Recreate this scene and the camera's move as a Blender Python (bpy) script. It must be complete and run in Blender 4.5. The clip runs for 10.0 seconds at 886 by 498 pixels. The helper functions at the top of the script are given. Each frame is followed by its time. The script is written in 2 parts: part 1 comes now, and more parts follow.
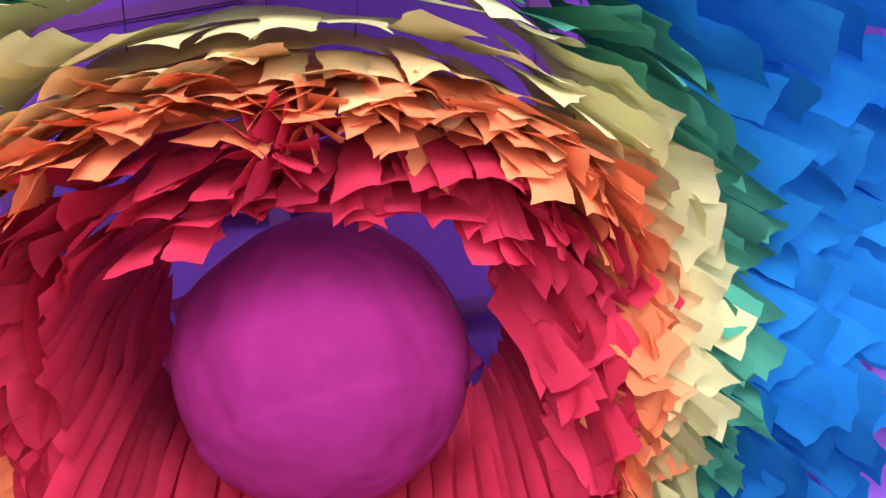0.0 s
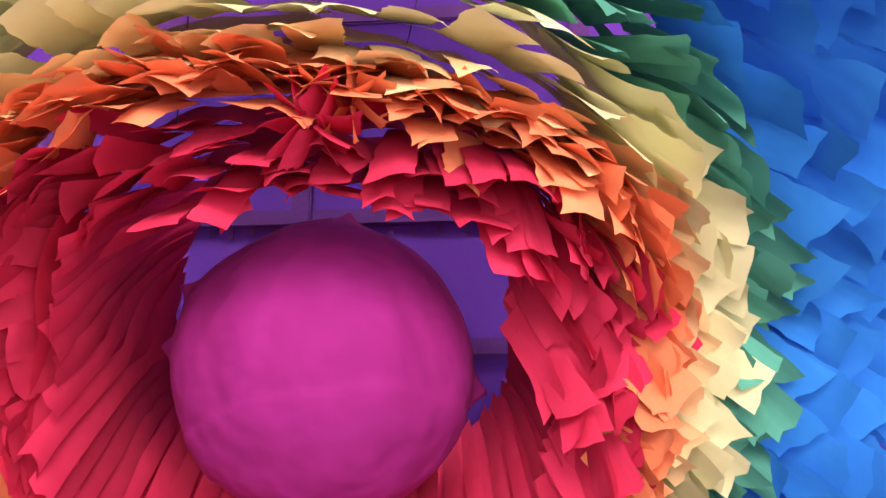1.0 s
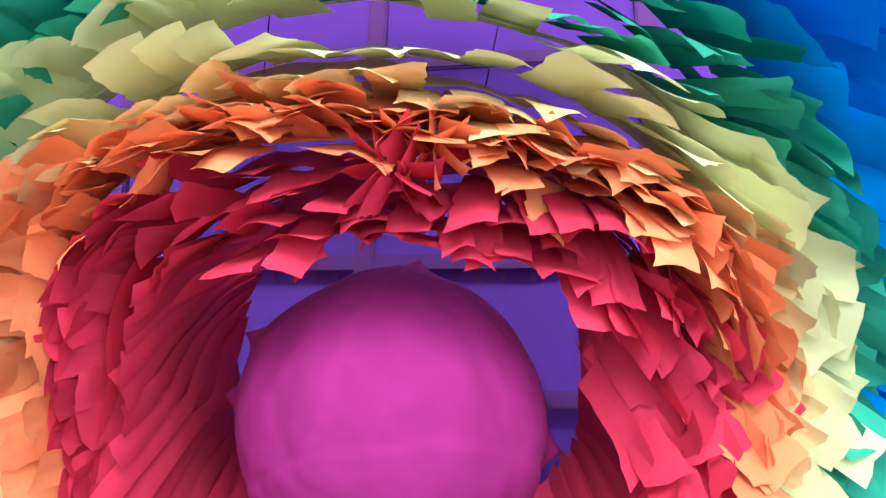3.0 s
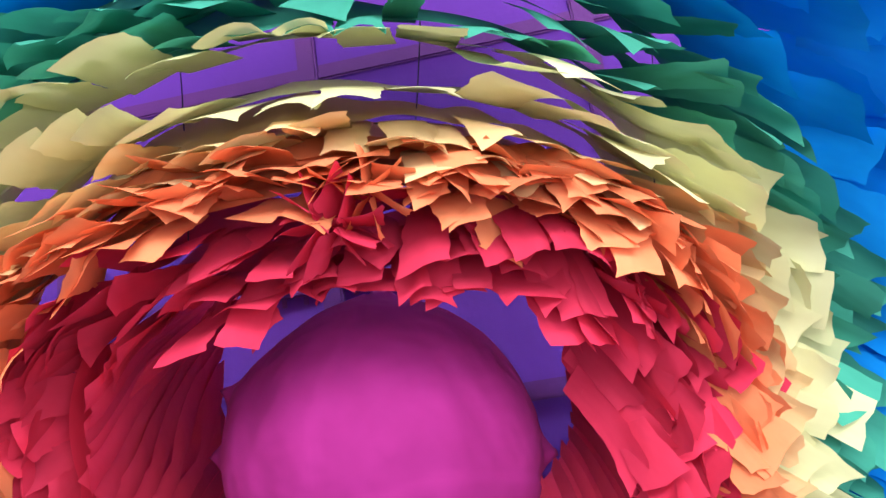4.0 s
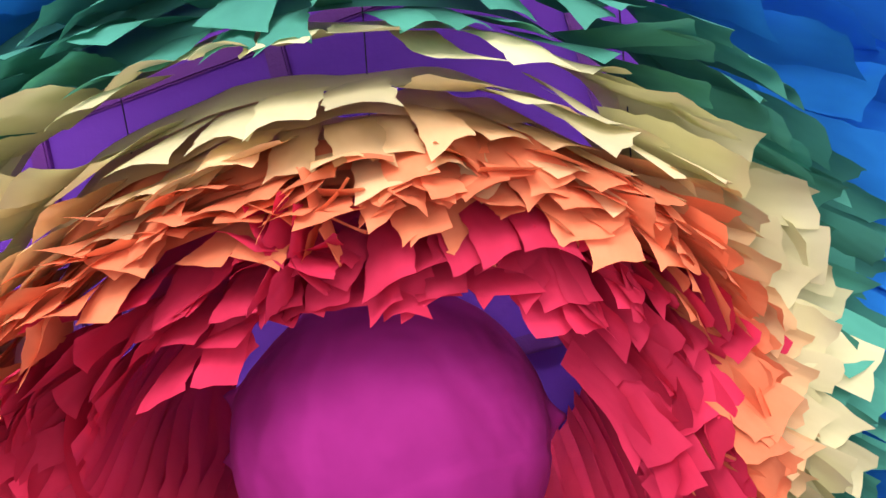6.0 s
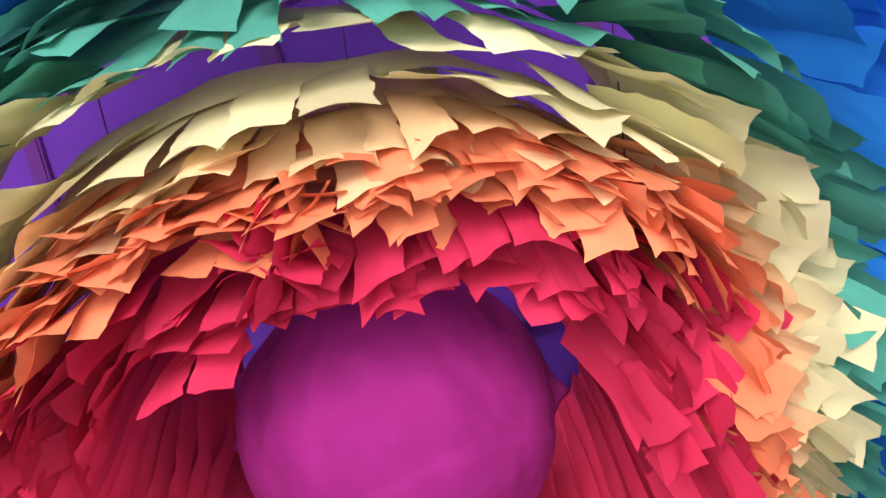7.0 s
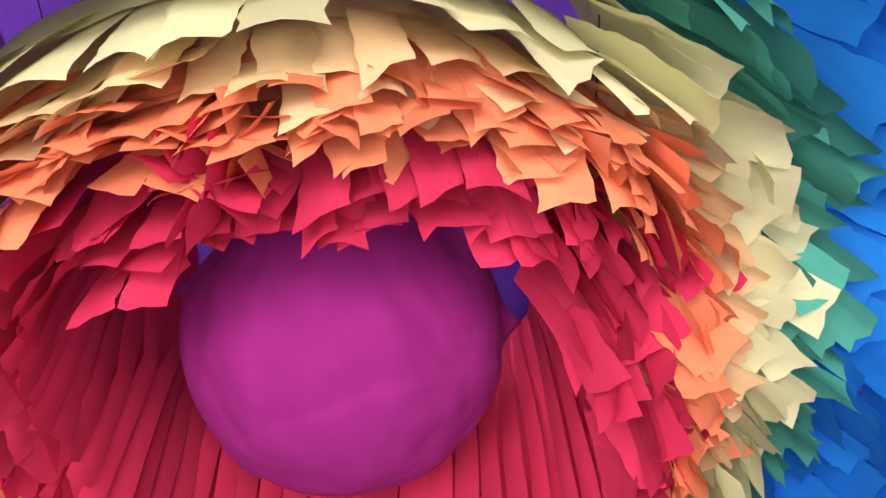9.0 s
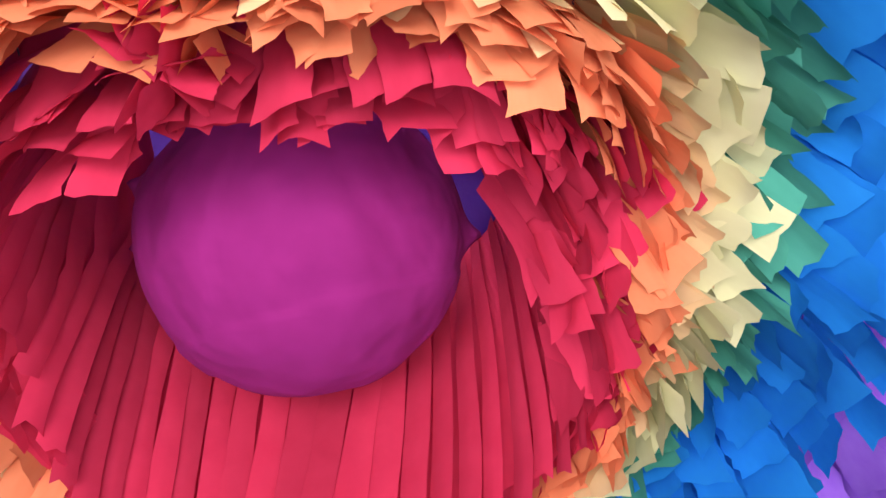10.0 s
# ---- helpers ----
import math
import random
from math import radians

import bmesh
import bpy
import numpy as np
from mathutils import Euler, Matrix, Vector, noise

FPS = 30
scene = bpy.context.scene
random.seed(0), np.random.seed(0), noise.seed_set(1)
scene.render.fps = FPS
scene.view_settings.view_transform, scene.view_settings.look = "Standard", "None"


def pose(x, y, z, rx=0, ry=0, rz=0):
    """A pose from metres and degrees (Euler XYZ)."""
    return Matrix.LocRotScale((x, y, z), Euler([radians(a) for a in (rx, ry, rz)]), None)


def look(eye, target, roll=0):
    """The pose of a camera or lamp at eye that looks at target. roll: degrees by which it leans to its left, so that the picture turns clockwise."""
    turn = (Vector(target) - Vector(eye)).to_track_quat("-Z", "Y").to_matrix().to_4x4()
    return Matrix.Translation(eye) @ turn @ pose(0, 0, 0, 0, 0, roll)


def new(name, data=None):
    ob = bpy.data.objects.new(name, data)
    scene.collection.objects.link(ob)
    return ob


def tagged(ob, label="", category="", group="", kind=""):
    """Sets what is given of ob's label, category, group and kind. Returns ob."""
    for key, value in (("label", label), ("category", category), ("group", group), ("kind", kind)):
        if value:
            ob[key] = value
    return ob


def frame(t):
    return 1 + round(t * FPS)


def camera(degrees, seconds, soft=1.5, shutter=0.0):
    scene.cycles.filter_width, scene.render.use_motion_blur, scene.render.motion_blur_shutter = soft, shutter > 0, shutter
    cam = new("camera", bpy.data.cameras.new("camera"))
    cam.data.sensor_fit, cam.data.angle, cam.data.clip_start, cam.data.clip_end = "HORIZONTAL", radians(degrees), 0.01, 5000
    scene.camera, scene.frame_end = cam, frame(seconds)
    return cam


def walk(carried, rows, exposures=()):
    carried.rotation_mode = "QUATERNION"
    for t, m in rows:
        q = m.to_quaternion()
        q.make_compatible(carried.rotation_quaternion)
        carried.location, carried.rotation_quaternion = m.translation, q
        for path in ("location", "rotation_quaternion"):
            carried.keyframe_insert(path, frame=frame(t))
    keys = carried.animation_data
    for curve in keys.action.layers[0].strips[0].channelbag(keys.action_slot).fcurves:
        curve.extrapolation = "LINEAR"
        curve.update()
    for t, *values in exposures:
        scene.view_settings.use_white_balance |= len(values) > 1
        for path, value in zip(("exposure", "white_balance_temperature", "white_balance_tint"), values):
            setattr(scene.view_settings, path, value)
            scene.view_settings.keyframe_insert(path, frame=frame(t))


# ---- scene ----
cam = camera(65.1, 10.0)
PATH = [
    (0, (0.179, 0.182, 1.592), (-0.005, 2.166, 1.765), 4.1),
    (0.5, (0.191, 0.2, 1.56), (0.055, 2.174, 1.855), 6.2),
    (1, (0.174, 0.198, 1.508), (-0.064, 2.144, 1.902), 12.1),
    (1.5, (0.137, 0.21, 1.477), (-0.203, 2.129, 1.923), 14.3),
    (2, (0.129, 0.206, 1.465), (-0.257, 2.131, 1.844), 17.0),
    (2.5, (0.128, 0.215, 1.481), (-0.291, 2.124, 1.905), 16.5),
    (3, (0.134, 0.226, 1.516), (-0.257, 2.128, 1.997), 13.8),
    (4.5, (0.159, 0.243, 1.623), (-0.174, 2.19, 1.931), -0.6),
    (5, (0.18, 0.248, 1.639), (-0.183, 2.2, 1.883), -2.4),
    (6.5, (0.198, 0.279, 1.717), (-0.215, 2.235, 1.775), -4.6),
    (7, (0.211, 0.285, 1.733), (-0.221, 2.238, 1.71), -6.4),
    (7.5, (0.218, 0.295, 1.743), (-0.229, 2.241, 1.64), -6.6),
    (8, (0.228, 0.308, 1.755), (-0.218, 2.248, 1.566), -6.4),
    (8.5, (0.233, 0.316, 1.762), (-0.198, 2.255, 1.533), -3.7),
    (9, (0.234, 0.322, 1.764), (-0.159, 2.257, 1.442), -1.4),
    (9.5, (0.237, 0.322, 1.753), (-0.12, 2.246, 1.34), 1.7),
    (10, (0.233, 0.328, 1.748), (-0.042, 2.233, 1.205), 2.2),
]
# the camera rows were taken in a frame that leans by 12 degrees about the sculpture's axis
CX, CZ = -0.07, 1.53
LEVEL = Matrix.Translation((CX, 0, CZ)) @ Matrix.Rotation(radians(12), 4, "Y") @ Matrix.Translation((-CX, 0, -CZ))
walk(cam, [(t, LEVEL @ look(eye, target, roll)) for t, eye, target, roll in PATH],
     [(0.0, 0.05, 6400, 18), (0.5, 0.02, 6550, 20), (1.0, 0.14, 7100, 32), (1.5, 0.17, 6800, 16), (2.0, 0.27, 5950, 5), (2.5, 0.38, 5700, -4),
      (3.2, 0.45, 5650, -8), (4.5, 0.13, 6350, 18), (7.0, -0.06, 6500, 26), (8.0, -0.14, 6550, 26), (10.0, -0.13, 6350, 20)])

# ---- light ----
world = bpy.data.worlds.new("room_air")
scene.world = world
world.use_nodes = True
world.node_tree.nodes["Background"].inputs["Color"].default_value = (0.8, 0.85, 1.0, 1)
world.node_tree.nodes["Background"].inputs["Strength"].default_value = 0.25


def area_lamp(name, eye, target, w, h, watts, colour):
    data = bpy.data.lights.new(name, "AREA")
    data.shape, data.size, data.size_y, data.energy, data.color = "RECTANGLE", w, h, watts, colour
    ob = new(name, data)
    ob.matrix_world = look(eye, target)
    return ob


area_lamp("ceiling_panel_light", (0.35, -1.0, 2.96), (0.15, 0.6, 1.6), 2.2, 1.7, 178, (1.0, 0.95, 0.88))
# added fill lamp, no fitting known there; lifts the fringe and tunnel from the front
area_lamp("front_fill_light", (0.9, -1.7, 1.5), (0.0, 1.0, 1.5), 2.8, 1.4, 66, (1.0, 0.96, 0.95))
# invented narrow-spread lamp behind the rings, only to brighten the violet wall
area_lamp("wall_fill_light", (0.1, 1.12, 2.96), (0.1, 1.5, 1.35), 2.4, 0.2, 5, (0.92, 0.9, 1.0)).data.spread = radians(28)


# ---- materials ----
def nodes_of(name):
    m = bpy.data.materials.new(name)
    m.use_nodes = True
    n, l = m.node_tree.nodes, m.node_tree.links
    return m, n, l, n["Principled BSDF"], n["Material Output"]


def ramp_mix(n, l, fac, a, b):
    mix = n.new("ShaderNodeMix")
    mix.data_type = "RGBA"
    l.new(fac, mix.inputs["Factor"])
    for key, v in (("A", a), ("B", b)):
        sock = [s for s in mix.inputs if s.name == key and s.type == "RGBA"][0]
        if isinstance(v, tuple):
            sock.default_value = (*v, 1)
        else:
            l.new(v, sock)
    return [s for s in mix.outputs if s.type == "RGBA"][0]


def paper(name, dark, light, crepe=260.0, glow=0.2, fold=0.004, folds=3):
    """Thin matt tissue: fibres, soft blotches, creases across the sheet, light passing through."""
    m, n, l, b, out = nodes_of(name)
    tc = n.new("ShaderNodeTexCoord")
    info = n.new("ShaderNodeObjectInfo")
    add = n.new("ShaderNodeVectorMath")
    add.operation = "ADD"
    l.new(tc.outputs["Object"], add.inputs[0])
    l.new(info.outputs["Random"], add.inputs[1])
    blot = n.new("ShaderNodeTexNoise")
    blot.inputs["Scale"].default_value, blot.inputs["Detail"].default_value = folds * 0.9, 5
    l.new(add.outputs[0], blot.inputs["Vector"])
    base = ramp_mix(n, l, blot.outputs["Fac"], dark, light)
    hsv = n.new("ShaderNodeHueSaturation")
    l.new(base, hsv.inputs["Color"])
    vary = n.new("ShaderNodeMapRange")
    vary.inputs["To Min"].default_value, vary.inputs["To Max"].default_value = 0.78, 1.12
    l.new(info.outputs["Random"], vary.inputs["Value"])
    l.new(vary.outputs[0], hsv.inputs["Value"])
    b.inputs["Roughness"].default_value = 0.85
    b.inputs["Specular IOR Level"].default_value = 0.2
    l.new(hsv.outputs["Color"], b.inputs["Base Color"])
    crease = n.new("ShaderNodeTexNoise")
    crease.inputs["Scale"].default_value, crease.inputs["Detail"].default_value = folds, 1
    l.new(add.outputs[0], crease.inputs["Vector"])
    fibre = n.new("ShaderNodeTexNoise")
    fibre.inputs["Scale"].default_value, fibre.inputs["Detail"].default_value = crepe * 3, 3
    l.new(tc.outputs["Object"], fibre.inputs["Vector"])
    bump1 = n.new("ShaderNodeBump")
    bump1.inputs["Strength"].default_value, bump1.inputs["Distance"].default_value = 0.3, fold
    l.new(crease.outputs["Fac"], bump1.inputs["Height"])
    bump2 = n.new("ShaderNodeBump")
    bump2.inputs["Strength"].default_value, bump2.inputs["Distance"].default_value = 0.06, 0.0004
    l.new(fibre.outputs["Fac"], bump2.inputs["Height"])
    l.new(bump1.outputs[0], bump2.inputs["Normal"])
    l.new(bump2.outputs[0], b.inputs["Normal"])
    tr = n.new("ShaderNodeBsdfTranslucent")
    l.new(hsv.outputs["Color"], tr.inputs["Color"])
    mix = n.new("ShaderNodeMixShader")
    mix.inputs["Fac"].default_value = glow
    l.new(b.outputs[0], mix.inputs[1])
    l.new(tr.outputs[0], mix.inputs[2])
    l.new(mix.outputs[0], out.inputs["Surface"])
    return m


def painted(name, dark, light, scale=6.0, rough=0.6, bump=0.3, depth=0.003):
    m, n, l, b, out = nodes_of(name)
    tc = n.new("ShaderNodeTexCoord")
    a = n.new("ShaderNodeTexNoise")
    a.inputs["Scale"].default_value, a.inputs["Detail"].default_value = scale, 5
    l.new(tc.outputs["Object"], a.inputs["Vector"])
    l.new(ramp_mix(n, l, a.outputs["Fac"], dark, light), b.inputs["Base Color"])
    f = n.new("ShaderNodeTexNoise")
    f.inputs["Scale"].default_value, f.inputs["Detail"].default_value = scale * 14, 4
    l.new(tc.outputs["Object"], f.inputs["Vector"])
    bp = n.new("ShaderNodeBump")
    bp.inputs["Strength"].default_value, bp.inputs["Distance"].default_value = bump, depth
    l.new(f.outputs["Fac"], bp.inputs["Height"])
    l.new(bp.outputs[0], b.inputs["Normal"])
    b.inputs["Roughness"].default_value = rough
    return m


RED = paper("red_tissue", (0.58, 0.024, 0.08), (0.73, 0.047, 0.122))
ORANGE = paper("orange_tissue", (0.82, 0.24, 0.10), (0.92, 0.34, 0.17))
CREAM = paper("pale_yellow_tissue", (0.67, 0.66, 0.36), (0.80, 0.80, 0.50))
PEACH = paper("peach_cream_tissue", (0.78, 0.54, 0.26), (0.88, 0.66, 0.37))
GREEN = paper("teal_green_tissue", (0.05, 0.30, 0.22), (0.085, 0.43, 0.33))
BLUE = paper("blue_tissue", (0.004, 0.19, 0.66), (0.015, 0.30, 0.82))
LILAC = paper("lilac_tissue", (0.28, 0.10, 0.66), (0.42, 0.20, 0.80))
MAGENTA = paper("magenta_tissue", (0.25, 0.012, 0.155), (0.33, 0.02, 0.21), crepe=160, glow=0.05, fold=0.02, folds=24)
FRAME_PAINT = painted("violet_frame_paint", (0.09, 0.010, 0.17), (0.13, 0.016, 0.22), 9, 0.7)
VIOLET = painted("violet_paint", (0.10, 0.019, 0.32), (0.15, 0.03, 0.41), 5, 0.85)
PLASTER = painted("grey_plaster", (0.34, 0.335, 0.33), (0.41, 0.405, 0.40), 3, 0.8)
FLOORING = painted("grey_concrete", (0.2, 0.195, 0.19), (0.27, 0.265, 0.26), 4, 0.6)
CORD = painted("dark_cord", (0.02, 0.02, 0.05), (0.04, 0.03, 0.08), 40, 0.7)


# ---- helpers of this scene ----
def part(name, bm, material, parent=None, label="", smooth=False):
    me = bpy.data.meshes.new(name)
    bm.to_mesh(me)
    bm.free()
    me.materials.append(material)
    if smooth:
        for p in me.polygons:
            p.use_smooth = True
    ob = new(name, me)
    if parent:
        ob.parent = parent
    return tagged(ob, label) if label else ob


def box(bm, x0, x1, y0, y1, z0, z1, bevel=0.0):
    r = bmesh.ops.create_cube(bm, size=1)
    vs = r["verts"]
    bmesh.ops.scale(bm, vec=(x1 - x0, y1 - y0, z1 - z0), verts=vs)
    bmesh.ops.translate(bm, vec=((x0 + x1) / 2, (y0 + y1) / 2, (z0 + z1) / 2), verts=vs)
    if bevel:
        es = list({e for v in vs for e in v.link_edges})
        bmesh.ops.bevel(bm, geom=es, offset=bevel, segments=2, affect="EDGES")


def slab(name, x0, x1, y0, y1, z0, z1, material, label, category, bevel=0.0):
    bm = bmesh.new()
    box(bm, x0, x1, y0, y1, z0, z1, bevel)
    return tagged(part(name, bm, material), label, category, kind="structure")


# ---- the room ----
slab("floor", -2.2, 2.6, -2.4, 1.62, -0.1, 0.0, FLOORING, "smooth grey concrete floor of the room", "floor")
slab("ceiling", -2.2, 2.6, -2.4, 1.62, 3.0, 3.1, PLASTER, "plain grey plastered ceiling", "ceiling")
slab("wall_north", -2.2, 2.6, 1.50, 1.62, 0.0, 3.0, VIOLET, "violet painted wall behind the paper sculpture", "wall")
slab("wall_south", -2.2, 2.6, -2.5, -2.4, 0.0, 3.0, PLASTER, "plain grey plastered wall", "wall")
slab("wall_east", 2.6, 2.7, -2.5, 1.62, 0.0, 3.0, PLASTER, "plain grey plastered wall", "wall")
slab("wall_west", -2.3, -2.2, -2.5, 1.62, 0.0, 3.0, PLASTER, "plain grey plastered wall", "wall")

frame_thing = tagged(new("timber_frame"), "violet painted timber frame fixed to the violet wall", "frame")
for x in (-0.76, -0.215, 0.34, 0.88):
    bm = bmesh.new()
    box(bm, x - 0.02, x + 0.02, 1.482, 1.5, 0.0, 2.9, 0.004)
    part("post", bm, FRAME_PAINT, frame_thing)
for z in (0.95, 1.56, 1.815, 2.25):
    bm = bmesh.new()
    box(bm, -1.2, 1.3, 1.491, 1.5, z - 0.017, z + 0.017, 0.004)
    part("rail", bm, FRAME_PAINT, frame_thing)
rng = random.Random(8)
for k in range(26):
    # short torn ends of tape hanging under the rail
    x = -0.62 + 0.045 * k + rng.uniform(-0.012, 0.012)
    bm = bmesh.new()
    box(bm, x - 0.005, x + 0.005, 1.4965, 1.4995, 1.798 - rng.uniform(0.012, 0.026), 1.798, 0.001)
    part("tape_end", bm, FRAME_PAINT, frame_thing)


# ---- the paper sculpture ----
def front(x, z):
    """Depth of the sculpture's front, leaning forward above and turned a little."""
    return 0.93 + 0.17 * x - 0.6 * max(0.0, min(z, 0.36)) - 0.25 * min(0.0, max(z, -0.3))


def ring(east, west, top, bottom, a, n=2.2):
    """A point of an arched ring about the sculpture's axis, a in radians from its east side over the top."""
    c, s = math.cos(a), math.sin(a)
    x = (east if c > 0 else west) * math.copysign(abs(c) ** (2 / n), c)
    z = (top if s > 0 else bottom) * math.copysign(abs(s) ** (2 / n), s)
    return x, z


def strip_mesh(rng, curl, twist, taper):
    """One torn strip: unit width along x, unit length along y, curling along z."""
    cols, rows = 4, 11
    wav, cup = rng.uniform(-0.06, 0.06), rng.uniform(-0.10, 0.16)
    ph, slant = rng.uniform(0, 6.28), rng.uniform(-0.2, 0.2)
    corner, lean = rng.choice((-1, 1)), rng.uniform(-0.07, 0.07)
    dog = rng.uniform(0.1, 0.5) if rng.random() < 0.5 else 0.0
    verts, faces = [], []
    for j in range(rows + 1):
        v = j / rows
        torn = [rng.uniform(-0.045, 0.045) * min(1.0, 3 * v), 0, 0, 0, rng.uniform(-0.045, 0.045) * min(1.0, 3 * v)]
        for i in range(cols + 1):
            u = i / cols - 0.5
            w = 1 + taper * v
            tip = v + (slant * u + rng.uniform(-0.03, 0.03)) * (v ** 8)
            z = curl * v * v + cup * (4 * u * u - 1) * v * 0.5 + wav * math.sin(5 * v + ph)
            z += twist * u * v * v + dog * max(0.0, corner * u + v - 1.1) ** 1.5
            verts.append((u * w + torn[i] + lean * v * v + 0.03 * math.sin(3 * v + ph) * v, tip, z * 0.6))
    for j in range(rows):
        for i in range(cols):
            k = j * (cols + 1) + i
            faces.append((k, k + 1, k + cols + 2, k + cols + 1))
    return verts, faces


def strip_set(material, seed, curl, spread=0.13):
    rng = random.Random(seed)
    made = []
    for k in range(18):
        verts, faces = strip_mesh(rng, curl + spread * 1.5 * (k / 8.5 - 1) + rng.gauss(0, 0.03), rng.gauss(0, 0.14), rng.uniform(-0.1, 0.12))
        me = bpy.data.meshes.new("strip")
        me.from_pydata(verts, [], faces)
        for p in me.polygons:
            p.use_smooth = True
        me.materials.append(material)
        made.append(me)
    return made


def garland(label, category, group, material, meshes, seed, east, west, top, bottom, way, length, width, gap=0.74, mess=0.11, sheet=0.01, turned=0.0, rise=0.0, back=0.0, a0=-90, a1=270, n=2.2):
    """A ring of paper fringe: an uncut band with strips hanging from it. way(a) is the strips' direction."""
    rng = random.Random(seed)
    thing = tagged(new("fringe_garland"), label, category, group)
    steps = 720
    pts = []
    for k in range(steps + 1):
        a = radians(a0 + (a1 - a0) * k / steps)
        x, z = ring(east, west, top, bottom, a, n)
        d = way(a).normalized()
        tip = Vector((CX + x, front(x, z) + back, CZ + z))
        pts.append((tip - d * length, d, a))
    bm = bmesh.new()
    prev = None
    for k in range(0, steps + 1, 6):
        p, d, a = pts[k]
        p = p + Vector((math.sin(k * 0.13 + seed), math.cos(k * 0.09), math.sin(k * 0.11 + 1))) * 0.003
        pair = (bm.verts.new(p - d * sheet * 0.5 + Vector((0, 0.35, 0.9)) * rise * max(0.0, math.sin(a)) * (0.35 + min(1.0, max(0.0, (math.degrees(a) - 75) / 35)))), bm.verts.new(p + d * (0.2 * length)))
        if prev:
            bm.faces.new((prev[0], pair[0], pair[1], prev[1]))
        prev = pair
    bmesh.ops.scale(bm, vec=(8, 8, 8), verts=bm.verts)
    part("band", bm, material, thing, smooth=True).matrix_basis = Matrix.Scale(0.125, 4)
    done, nextat = 0.0, 0.0
    for k in range(1, steps + 1):
        p, d, a = pts[k]
        seg = p - pts[k - 1][0]
        done += seg.length
        if done < nextat or seg.length < 1e-6:
            continue
        w = width * rng.uniform(0.8, 1.2)
        nextat = done + w * gap
        X = -seg.normalized()
        stray = rng.random() < 0.06
        loose = mess > 0.1
        wild = mess * (1.9 if stray else 1.0 if loose else 0.7)
        drift = noise.noise_vector(Vector((done * 6, seed * 3.7, 0))) * mess * (0.8 if loose else 1.5)
        Y = (d + drift + Vector((rng.gauss(0, wild), rng.gauss(0, wild), rng.gauss(0, wild))) * 0.8).normalized()
        bend = 0.5 + 0.55 * noise.noise(Vector((done * 7, seed * 5.3, 4))) + rng.gauss(0, 0.3 if stray or loose else 0.1)
        kind = min(len(meshes) - 1, max(0, int(bend * len(meshes))))
        Z = X.cross(Y).normalized()
        k = min(1.0, max(0.0, (math.cos(a) - 0.35) / 0.4)) * turned
        Z = (Z + Vector((0, -1, 0.15)) * k)
        Z = (Z - Y * Z.dot(Y)).normalized()
        X = Y.cross(Z)
        m = Matrix((X, Y, Z)).transposed().to_4x4()
        spin = Matrix.Rotation(rng.gauss(0, wild * 1.3), 4, "Y")
        ob = new("strip", meshes[kind])
        L = length * rng.uniform(0.84, 1.06)
        ob.parent = thing
        ob.matrix_basis = Matrix.Translation(p + Z * rng.uniform(-0.006, 0.006)) @ m @ spin @ Matrix.Diagonal((w, L, L, 1))
    return thing


def outer_way(a):
    c, s = math.cos(a), math.sin(a)
    k = min(1.0, max(0.0, (-s - 0.3) / 0.4))
    k = max(k, min(1.0, max(0.0, (-c - 0.3) / 0.4)) * min(1.0, max(0.0, (0.5 - s) / 0.3)))
    up = Vector((0.75 * c, -(0.42 + 0.48 * s * s), -0.42 - 0.3 * c * c)) if c > 0 else Vector((-0.2 * c, -0.93, -0.42 - 0.28 * c))
    return up.lerp(Vector((0.14 * c, -0.9, -0.26)), k)


def inner_way(a):
    c, s = math.cos(a), math.sin(a)
    return Vector((0.32 * c, -0.5 - 0.44 * s * s, -0.85 + 0.43 * s * s)) if c > 0 else Vector((0.1 * c, -0.94, -0.42 + 0.05 * c))


def lip_way(a):
    c, s = math.cos(a), math.sin(a)
    return Vector((0.04 * c, -0.93, -0.3))


def mid_way(a):
    return outer_way(a).normalized().lerp(inner_way(a).normalized(), 0.5 if math.sin(a) > -0.2 and math.cos(a) > -0.5 else 0.0)


S_RED, S_ORANGE, S_CREAM = strip_set(RED, 1, 0.06), strip_set(ORANGE, 2, 0.06), strip_set(CREAM, 3, 0.02, 0.2)
S_PEACH = strip_set(PEACH, 7, 0.02, 0.2)
S_GREEN, S_BLUE, S_LILAC = strip_set(GREEN, 4, 0.06), strip_set(BLUE, 5, 0.06, 0.09), strip_set(LILAC, 6, 0.06)
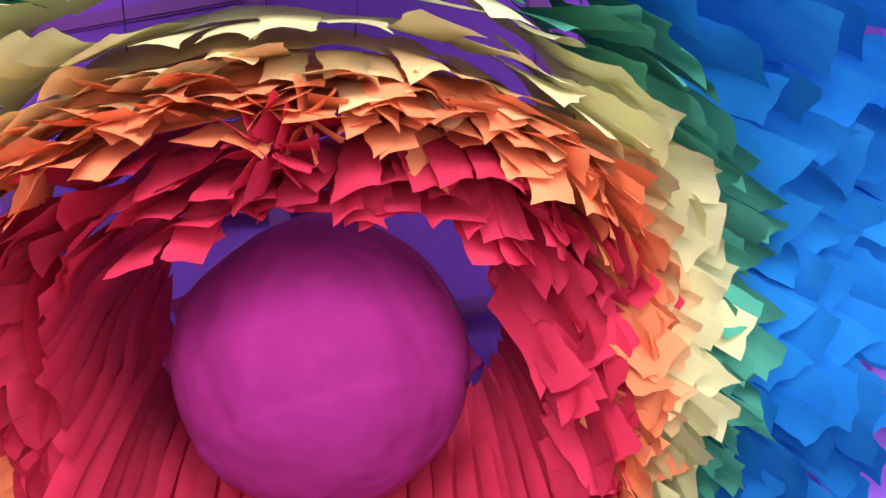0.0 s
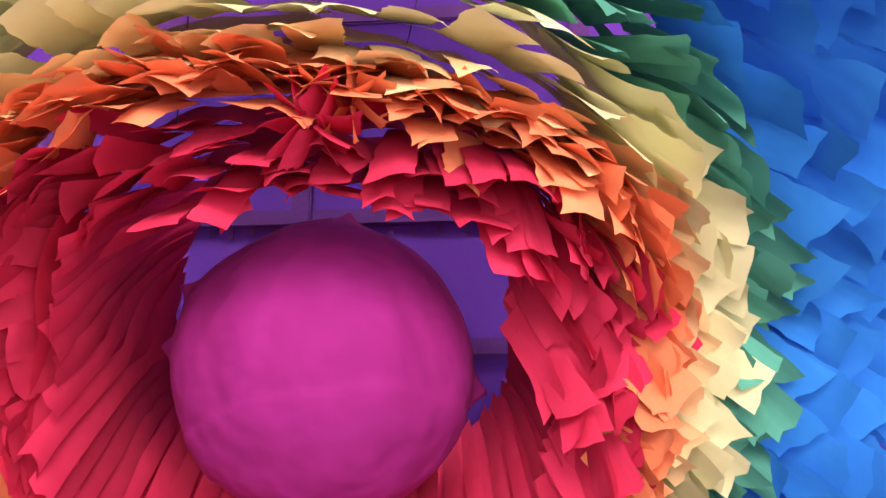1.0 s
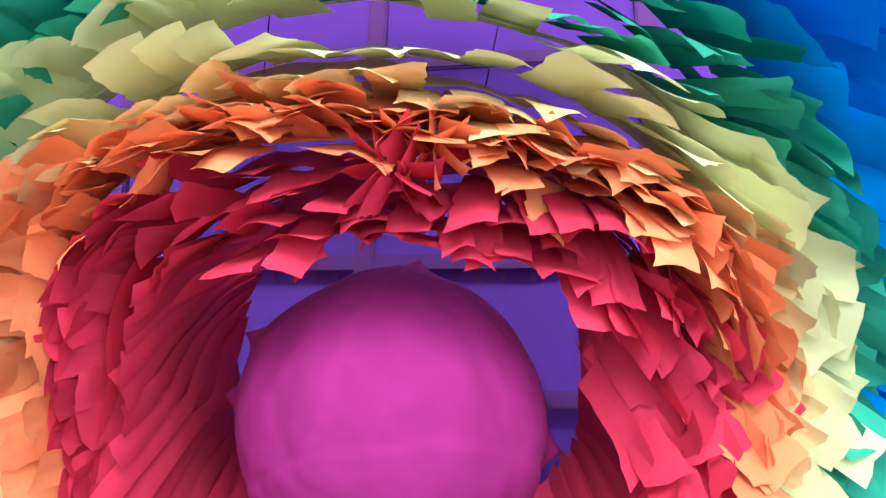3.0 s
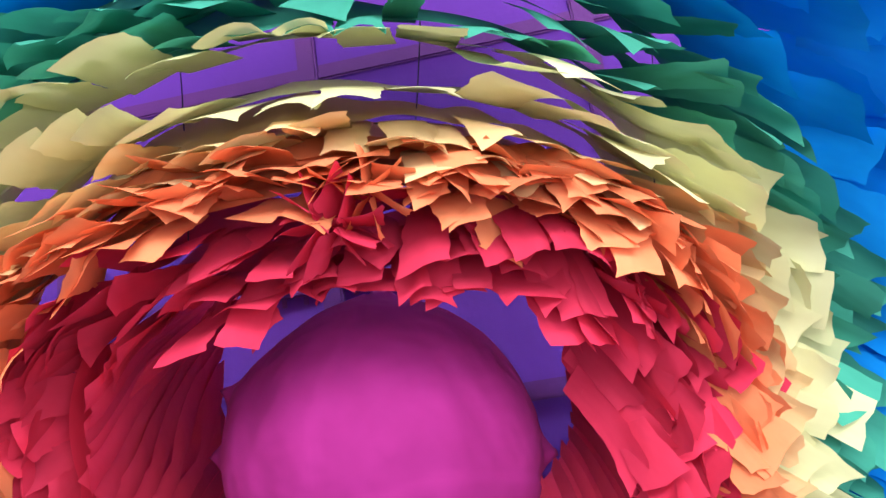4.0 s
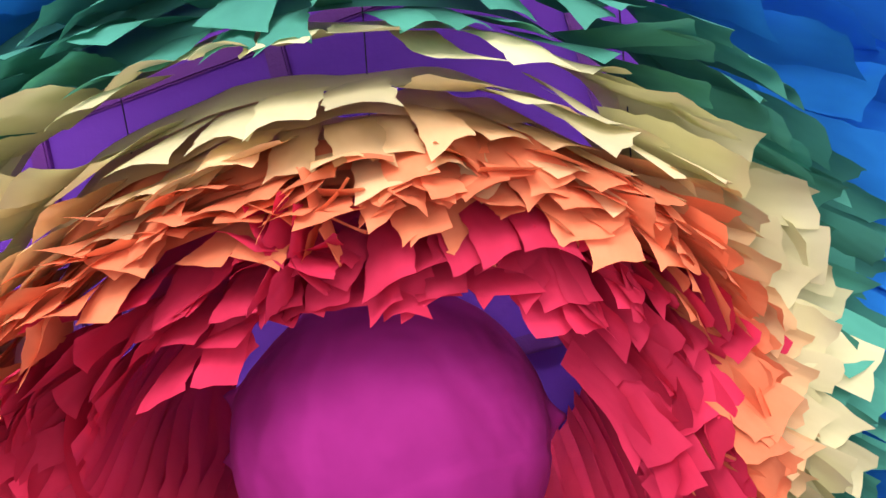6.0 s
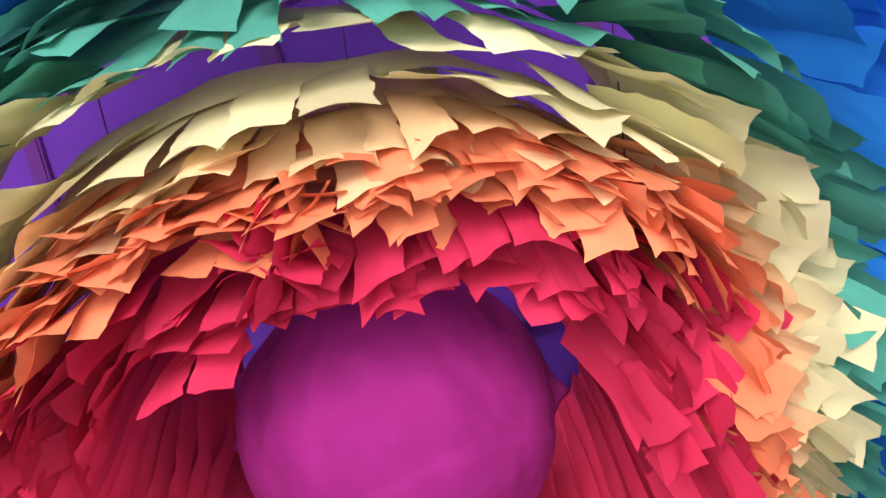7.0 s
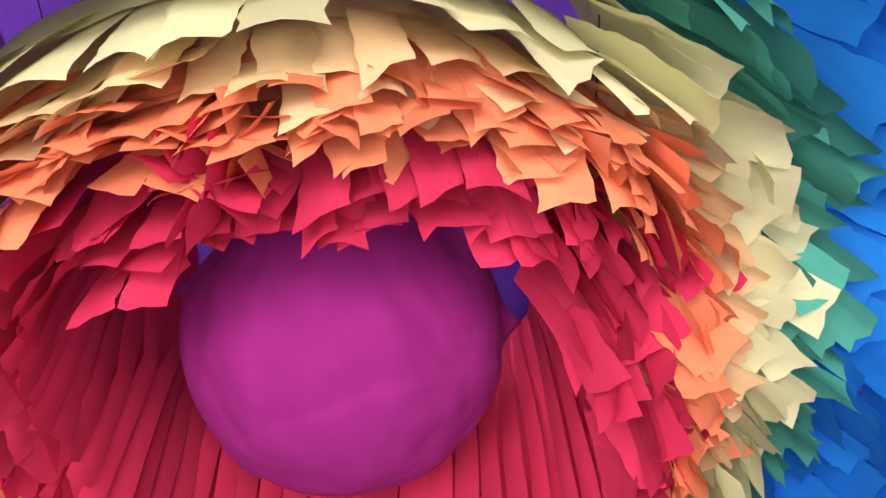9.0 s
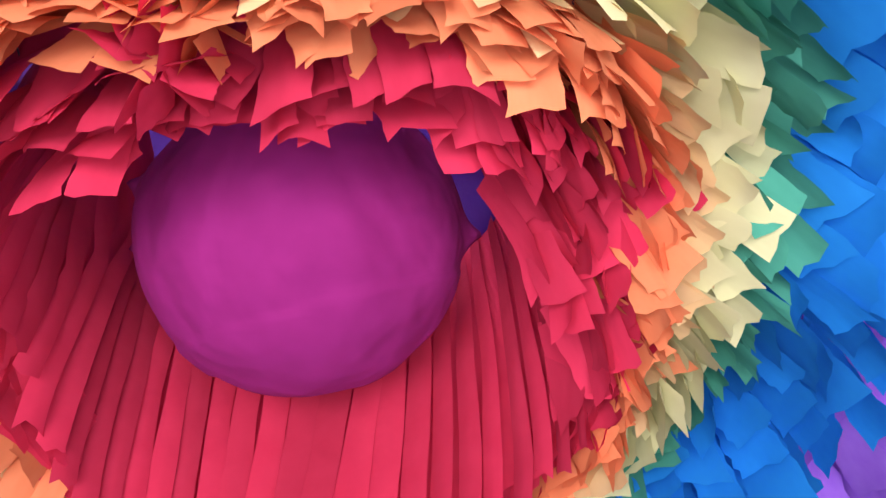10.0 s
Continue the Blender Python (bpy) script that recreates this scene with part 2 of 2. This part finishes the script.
# colour, paper, strips, direction, rings (east, west, top, bottom, back, first and last angle), strip length, width, spacing, disorder, uncut margin, turn to the front and rise of the margin
RINGS = (
    ("red", RED, S_RED, inner_way, ((0.305, 0.205, 0.135, 0.3, 0.01, -14, 148), (0.335, 0.235, 0.152, 0.3, 0.0, -17, 148), (0.362, 0.26, 0.168, 0.31, -0.012, -21, 148),
                                    (0.388, 0.285, 0.185, 0.34, -0.02, -22, 148), (0.412, 0.29, 0.18, 0.39, -0.01, -29, 18), (0.4, 0.29, 0.18, 0.42, -0.015, -36, -6), (0.42, 0.29, 0.18, 0.42, -0.005, -42, -4)), 0.145, 0.046, 0.8, 0.14, 0.05, 0.2, 0.03),
    ("red", RED, S_RED, lip_way, ((0.412, 0.28, 0.185, 0.388, -0.005, 138, 205), (0.42, 0.29, 0.195, 0.394, -0.012, 138, 208), (0.428, 0.298, 0.2, 0.4, -0.012, 138, 212), (0.434, 0.305, 0.2, 0.405, -0.008, 138, 222),
                                  (0.415, 0.29, 0.2, 0.39, -0.01, 292, 330), (0.424, 0.29, 0.2, 0.398, -0.01, 288, 335), (0.432, 0.3, 0.2, 0.405, -0.01, 285, 340)),
     0.085, 0.044, 0.86, 0.09, 0.0, 0.0, 0.0),
    ("orange", ORANGE, S_ORANGE, mid_way, ((0.435, 0.318, 0.208, 0.43, -0.03, -90, 270), (0.443, 0.338, 0.22, 0.434, -0.03, -90, 270), (0.452, 0.36, 0.232, 0.438, -0.025, -90, 270), (0.405, 0.3, 0.203, 0.4, -0.02, 5, 70), (0.456, 0.367, 0.242, 0.425, -0.015, 20, 150)),
     0.10, 0.04, 0.76, 0.15, 0.06, 0.0, 0.04),
    ("peach cream", PEACH, S_PEACH, outer_way, ((0.462, 0.375, 0.25, 0.445, -0.01, -90, 270), (0.472, 0.385, 0.275, 0.433, 0.0, -60, 125)), 0.15, 0.046, 0.88, 0.08, 0.09, 0.0, 0.06),
    ("pale yellow", CREAM, S_CREAM, outer_way, ((0.497, 0.40, 0.298, 0.453, -0.005, -90, 270), (0.527, 0.43, 0.35, 0.46, 0.01, -90, 270)), 0.155, 0.056, 0.9, 0.085, 0.08, 0.0, 0.03),
    ("pale yellow", CREAM, S_CREAM, outer_way, ((0.503, 0.40, 0.31, 0.445, 0.0, -70, 42),), 0.15, 0.076, 0.95, 0.1, 0.01, 0.0, 0.03),
    ("teal green", GREEN, S_GREEN, outer_way, ((0.545, 0.45, 0.375, 0.457, 0.03, -90, 270), (0.57, 0.475, 0.41, 0.464, 0.03, -90, 270), (0.60, 0.50, 0.445, 0.473, 0.04, -90, 270)), 0.16, 0.044, 1.04, 0.1, 0.03, 0.0, 0.09),
    ("blue", BLUE, S_BLUE, outer_way, ((0.63, 0.53, 0.48, 0.49, 0.04, -90, 270), (0.672, 0.565, 0.52, 0.52, 0.04, -90, 270), (0.715, 0.605, 0.565, 0.55, 0.04, -90, 270), (0.765, 0.645, 0.61, 0.585, 0.05, -90, 270), (0.815, 0.685, 0.66, 0.63, 0.06, -90, 270)),
     0.16, 0.068, 1.0, 0.05, 0.03, 0.0, 0.0),
    ("lilac", LILAC, S_LILAC, outer_way, ((0.88, 0.735, 0.72, 0.71, 0.08, -90, 270), (0.94, 0.78, 0.77, 0.76, 0.09, -90, 270)), 0.14, 0.06, 0.9, 0.1, 0.03, 0.0, 0.0),
)
seed = 10
for colour, material, meshes, way, rings, length, width, gap, mess, sheet, turned, rise in RINGS:
    for east, west, top, bottom, back, a0, a1 in rings:
        seed += 1
        shape = "round the lip of the tunnel" if way is lip_way else "hung in an arched ring" if a1 - a0 > 300 else "hung in a partial arch"
        garland(f"{colour} torn tissue paper fringe {shape}", "paper garland", f"{colour} fringe rings",
                material, meshes, seed, east, west, top, bottom, way, length, width, gap=gap, mess=mess, sheet=sheet, turned=turned, rise=rise, back=back, a0=a0, a1=a1)


# two gathered knots of strips where the rings are tied at the crown
def rosette(colour, meshes, x, y, z, count, length, width, seed):
    rng = random.Random(seed)
    thing = tagged(new("paper_rosette"), f"gathered {colour} tissue paper knot of splayed strips under the crown", "paper rosette")
    for k in range(count):
        a = 2 * math.pi * (k + rng.uniform(-0.3, 0.3)) / count
        Y = Vector((0.2 * math.cos(a), -0.95, 0.2 * math.sin(a) - 0.2)).normalized()
        Z = Vector((-math.sin(a), 0, math.cos(a)))
        X = Y.cross(Z).normalized()
        Z = X.cross(Y)
        m = Matrix((X, Y, Z)).transposed().to_4x4()
        ob = new("strip", meshes[rng.randrange(len(meshes))])
        ob.parent = thing
        L = length * rng.uniform(0.8, 1.2)
        ob.matrix_basis = Matrix.Translation((CX + x + 0.5 * width * math.cos(a), y, CZ + z + 0.5 * width * math.sin(a))) @ m @ Matrix.Rotation(rng.gauss(0, 0.15), 4, "Y") @ Matrix.Diagonal((width, L, L, 1))


rosette("red", S_RED, 0.058, 0.85, 0.2, 10, 0.055, 0.042, 51)
rosette("orange", S_ORANGE, 0.092, 0.85, 0.222, 8, 0.042, 0.036, 52)


# the red tunnel: a paper shell with long strips lying along it
def tunnel(a, v):
    """A point of the tunnel, v from its back (0) to its lip (1); it narrows towards its lip on the west and widens elsewhere."""
    c, s = math.cos(a), math.sin(a)
    k = min(1.0, v)
    n = 2.0 + 2.2 * (1 - k) if s > 0 else 1.75 + 0.45 * k if c > 0 else 2.1
    z = (0.34 - 0.16 * v if s > 0 else 0.175 + 0.195 * v) * math.copysign(abs(s) ** (2 / n), s)
    side = 0.255 + 0.145 * v if c > 0 else 0.35 - 0.115 * v + 0.25 * k * max(0.0, -z)
    x = side * math.copysign(abs(c) ** (2 / n), c)
    y = 1.42 * (1 - v) + (front(x, z) + 0.01) * v
    return Vector((CX + x, y, CZ + z))


shell = tagged(new("paper_tunnel"), "deep red tissue paper tunnel of long strips around the ball", "paper tunnel")
bm = bmesh.new()
cols, rows = 72, 10
grid = []
for j in range(rows + 1):
    line = []
    for i in range(cols + 1):
        a = radians(-215 + 250 * i / cols)
        p = tunnel(a, 0.97 * j / rows)
        line.append(bm.verts.new(p + (p - Vector((CX, p.y, CZ))).normalized() * (0.003 + 0.019 * min(1.0, 3 * j / rows))))
    grid.append(line)
for j in range(rows):
    for i in range(cols):
        bm.faces.new((grid[j][i], grid[j][i + 1], grid[j + 1][i + 1], grid[j + 1][i]))
bmesh.ops.scale(bm, vec=(8, 8, 8), verts=bm.verts)
part("backing", bm, RED, shell, smooth=True).matrix_basis = Matrix.Scale(0.125, 4)
rng = random.Random(77)
COUNT = 46
step = radians(262) / COUNT
for i in range(COUNT):
    e = radians(-222) + step * (i + rng.uniform(0.42, 0.58))
    fall = -math.cos(e) * 0.62
    a = e - fall
    v1 = 1.0 + rng.uniform(-0.03, 0.05) + 0.1 * min(1.0, max(0.0, -2 * math.sin(e) - 0.4))
    lift, wave, ph = 0.002 + rng.uniform(0, 0.004), rng.uniform(0.001, 0.003), rng.uniform(0, 6)
    edge = rng.gauss(0, 0.13)
    # lens-shaped slits between neighbours: each strip narrows here and there
    smooth_wall = e < radians(-178)
    slits = [(rng.uniform(0.1, 0.95), rng.uniform(0.06, 0.2), 0.0 if smooth_wall else rng.uniform(0.05, 0.2), side) for side in (-1, 1, rng.choice((-1, 1)))]
    verts, faces = [], []
    for k in range(17):
        v = v1 * k / 16
        p = tunnel(a + fall * v, v)
        along = (tunnel(a + fall * (v + 0.02), v + 0.02) - p).normalized()
        inward = Vector((CX, p.y, CZ)) - p
        inward = (inward - along * inward.dot(along)).normalized()
        across = along.cross(inward)
        e2 = e + step
        f2 = -math.cos(e2) * 0.62
        beside = tunnel(e2 - f2 + f2 * v, v) - p
        w = max(0.016, abs(beside.dot(across))) * (1.25 if smooth_wall else 1.02)
        for u in (-0.5, -0.17, 0.17, 0.5):
            cut = sum(d * math.exp(-((v - at) / size) ** 2) for at, size, d, side in slits if side * u > 0.4)
            q = p + across * (u * w * (1 - cut + rng.uniform(-0.03, 0.03))) + inward * (lift + wave * math.sin(9 * v + ph) + edge * u * w * v + 0.003 * (0.25 - u * u) * 4 * v)
            if k == 16:
                q += along * rng.uniform(-0.008, 0.008)
            verts.append(q * 8)
    for k in range(16):
        for c in range(3):
            b = k * 4 + c
            faces.append((b, b + 1, b + 5, b + 4))
    me = bpy.data.meshes.new("strip")
    me.from_pydata(verts, [], faces)
    for f in me.polygons:
        f.use_smooth = True
    me.materials.append(RED)
    ob = new("strip", me)
    ob.parent = shell
    ob.matrix_basis = Matrix.Scale(0.125, 4)

# the ball
bm = bmesh.new()
bmesh.ops.create_uvsphere(bm, u_segments=160, v_segments=110, radius=0.199)
cap = Vector((0.15, -0.25, -1)).normalized()
side = Vector((-0.9, -0.2, 0.35)).normalized()
br = random.Random(19)
facets = [Vector((br.gauss(0, 1), br.gauss(0, 1), br.gauss(0, 1))).normalized() for _ in range(120)]
for v in bm.verts:
    p = v.co.copy()
    u = p.normalized()
    flat = max(u.dot(f) for f in facets)
    v.co *= 0.2 + 0.8 * min(1.0, 0.984 / flat) + 0.004
    ang = math.atan2(u.y, u.x)
    k = noise.noise(p * 11) * 0.0022 + abs(noise.noise(p * 6 + Vector((3, 1, 2)))) * 0.004
    k += 0.004 * abs(math.sin(4.5 * ang + 1.8 * u.z)) * (1 - u.z * u.z)
    k += 0.0035 * min(1.0, max(0.0, (u.dot(cap) - 0.42 + 0.06 * noise.noise(p * 8)) * 40))
    k += 0.003 * min(1.0, max(0.0, (u.dot(side) - 0.35 + 0.08 * noise.noise(p * 7)) * 40))
    # pointed folded corners of the covering sheets
    for ear, size in ((Vector((-0.86, -0.17, 0.47)), 0.034), (Vector((-0.98, -0.2, 0.12)), 0.03), (Vector((0.97, 0.2, -0.16)), 0.034), (Vector((0.13, -0.1, 0.98)), 0.022)):
        k += size * math.exp(-(u - ear.normalized()).length / 0.085)
    v.co += u * k
ball = part("ball", bm, MAGENTA, smooth=True)
ball.location = (CX - 0.003, 1.17, CZ - 0.021)
tagged(ball, "large magenta tissue-covered papier-mache ball with overlapping creased sheets", "ball")

# thin dark cords that hold the rings up
def cord(x0, y0, z0, x1, y1, z1):
    cu = bpy.data.curves.new("hanging_cord", "CURVE")
    cu.dimensions, cu.bevel_depth, cu.bevel_resolution = "3D", 0.0008, 2
    sp = cu.splines.new("POLY")
    sp.points.add(6)
    for k in range(7):
        t = k / 6
        sag = 0.004 * math.sin(math.pi * t)
        sp.points[k].co = (CX + x0 + (x1 - x0) * t + sag, y0 + (y1 - y0) * t, CZ + z0 + (z1 - z0) * t, 1)
    cu.materials.append(CORD)
    ob = new("hanging_cord", cu)
    tagged(ob, "thin dark cord tying the paper rings to the frame", "cord", "hanging cords")


cord(0.115, 0.93, 0.24, 0.17, 0.99, 0.62)
cord(0.36, 0.96, 0.18, 0.44, 1.05, 0.55)
cord(-0.12, 0.90, 0.22, -0.16, 0.98, 0.62)
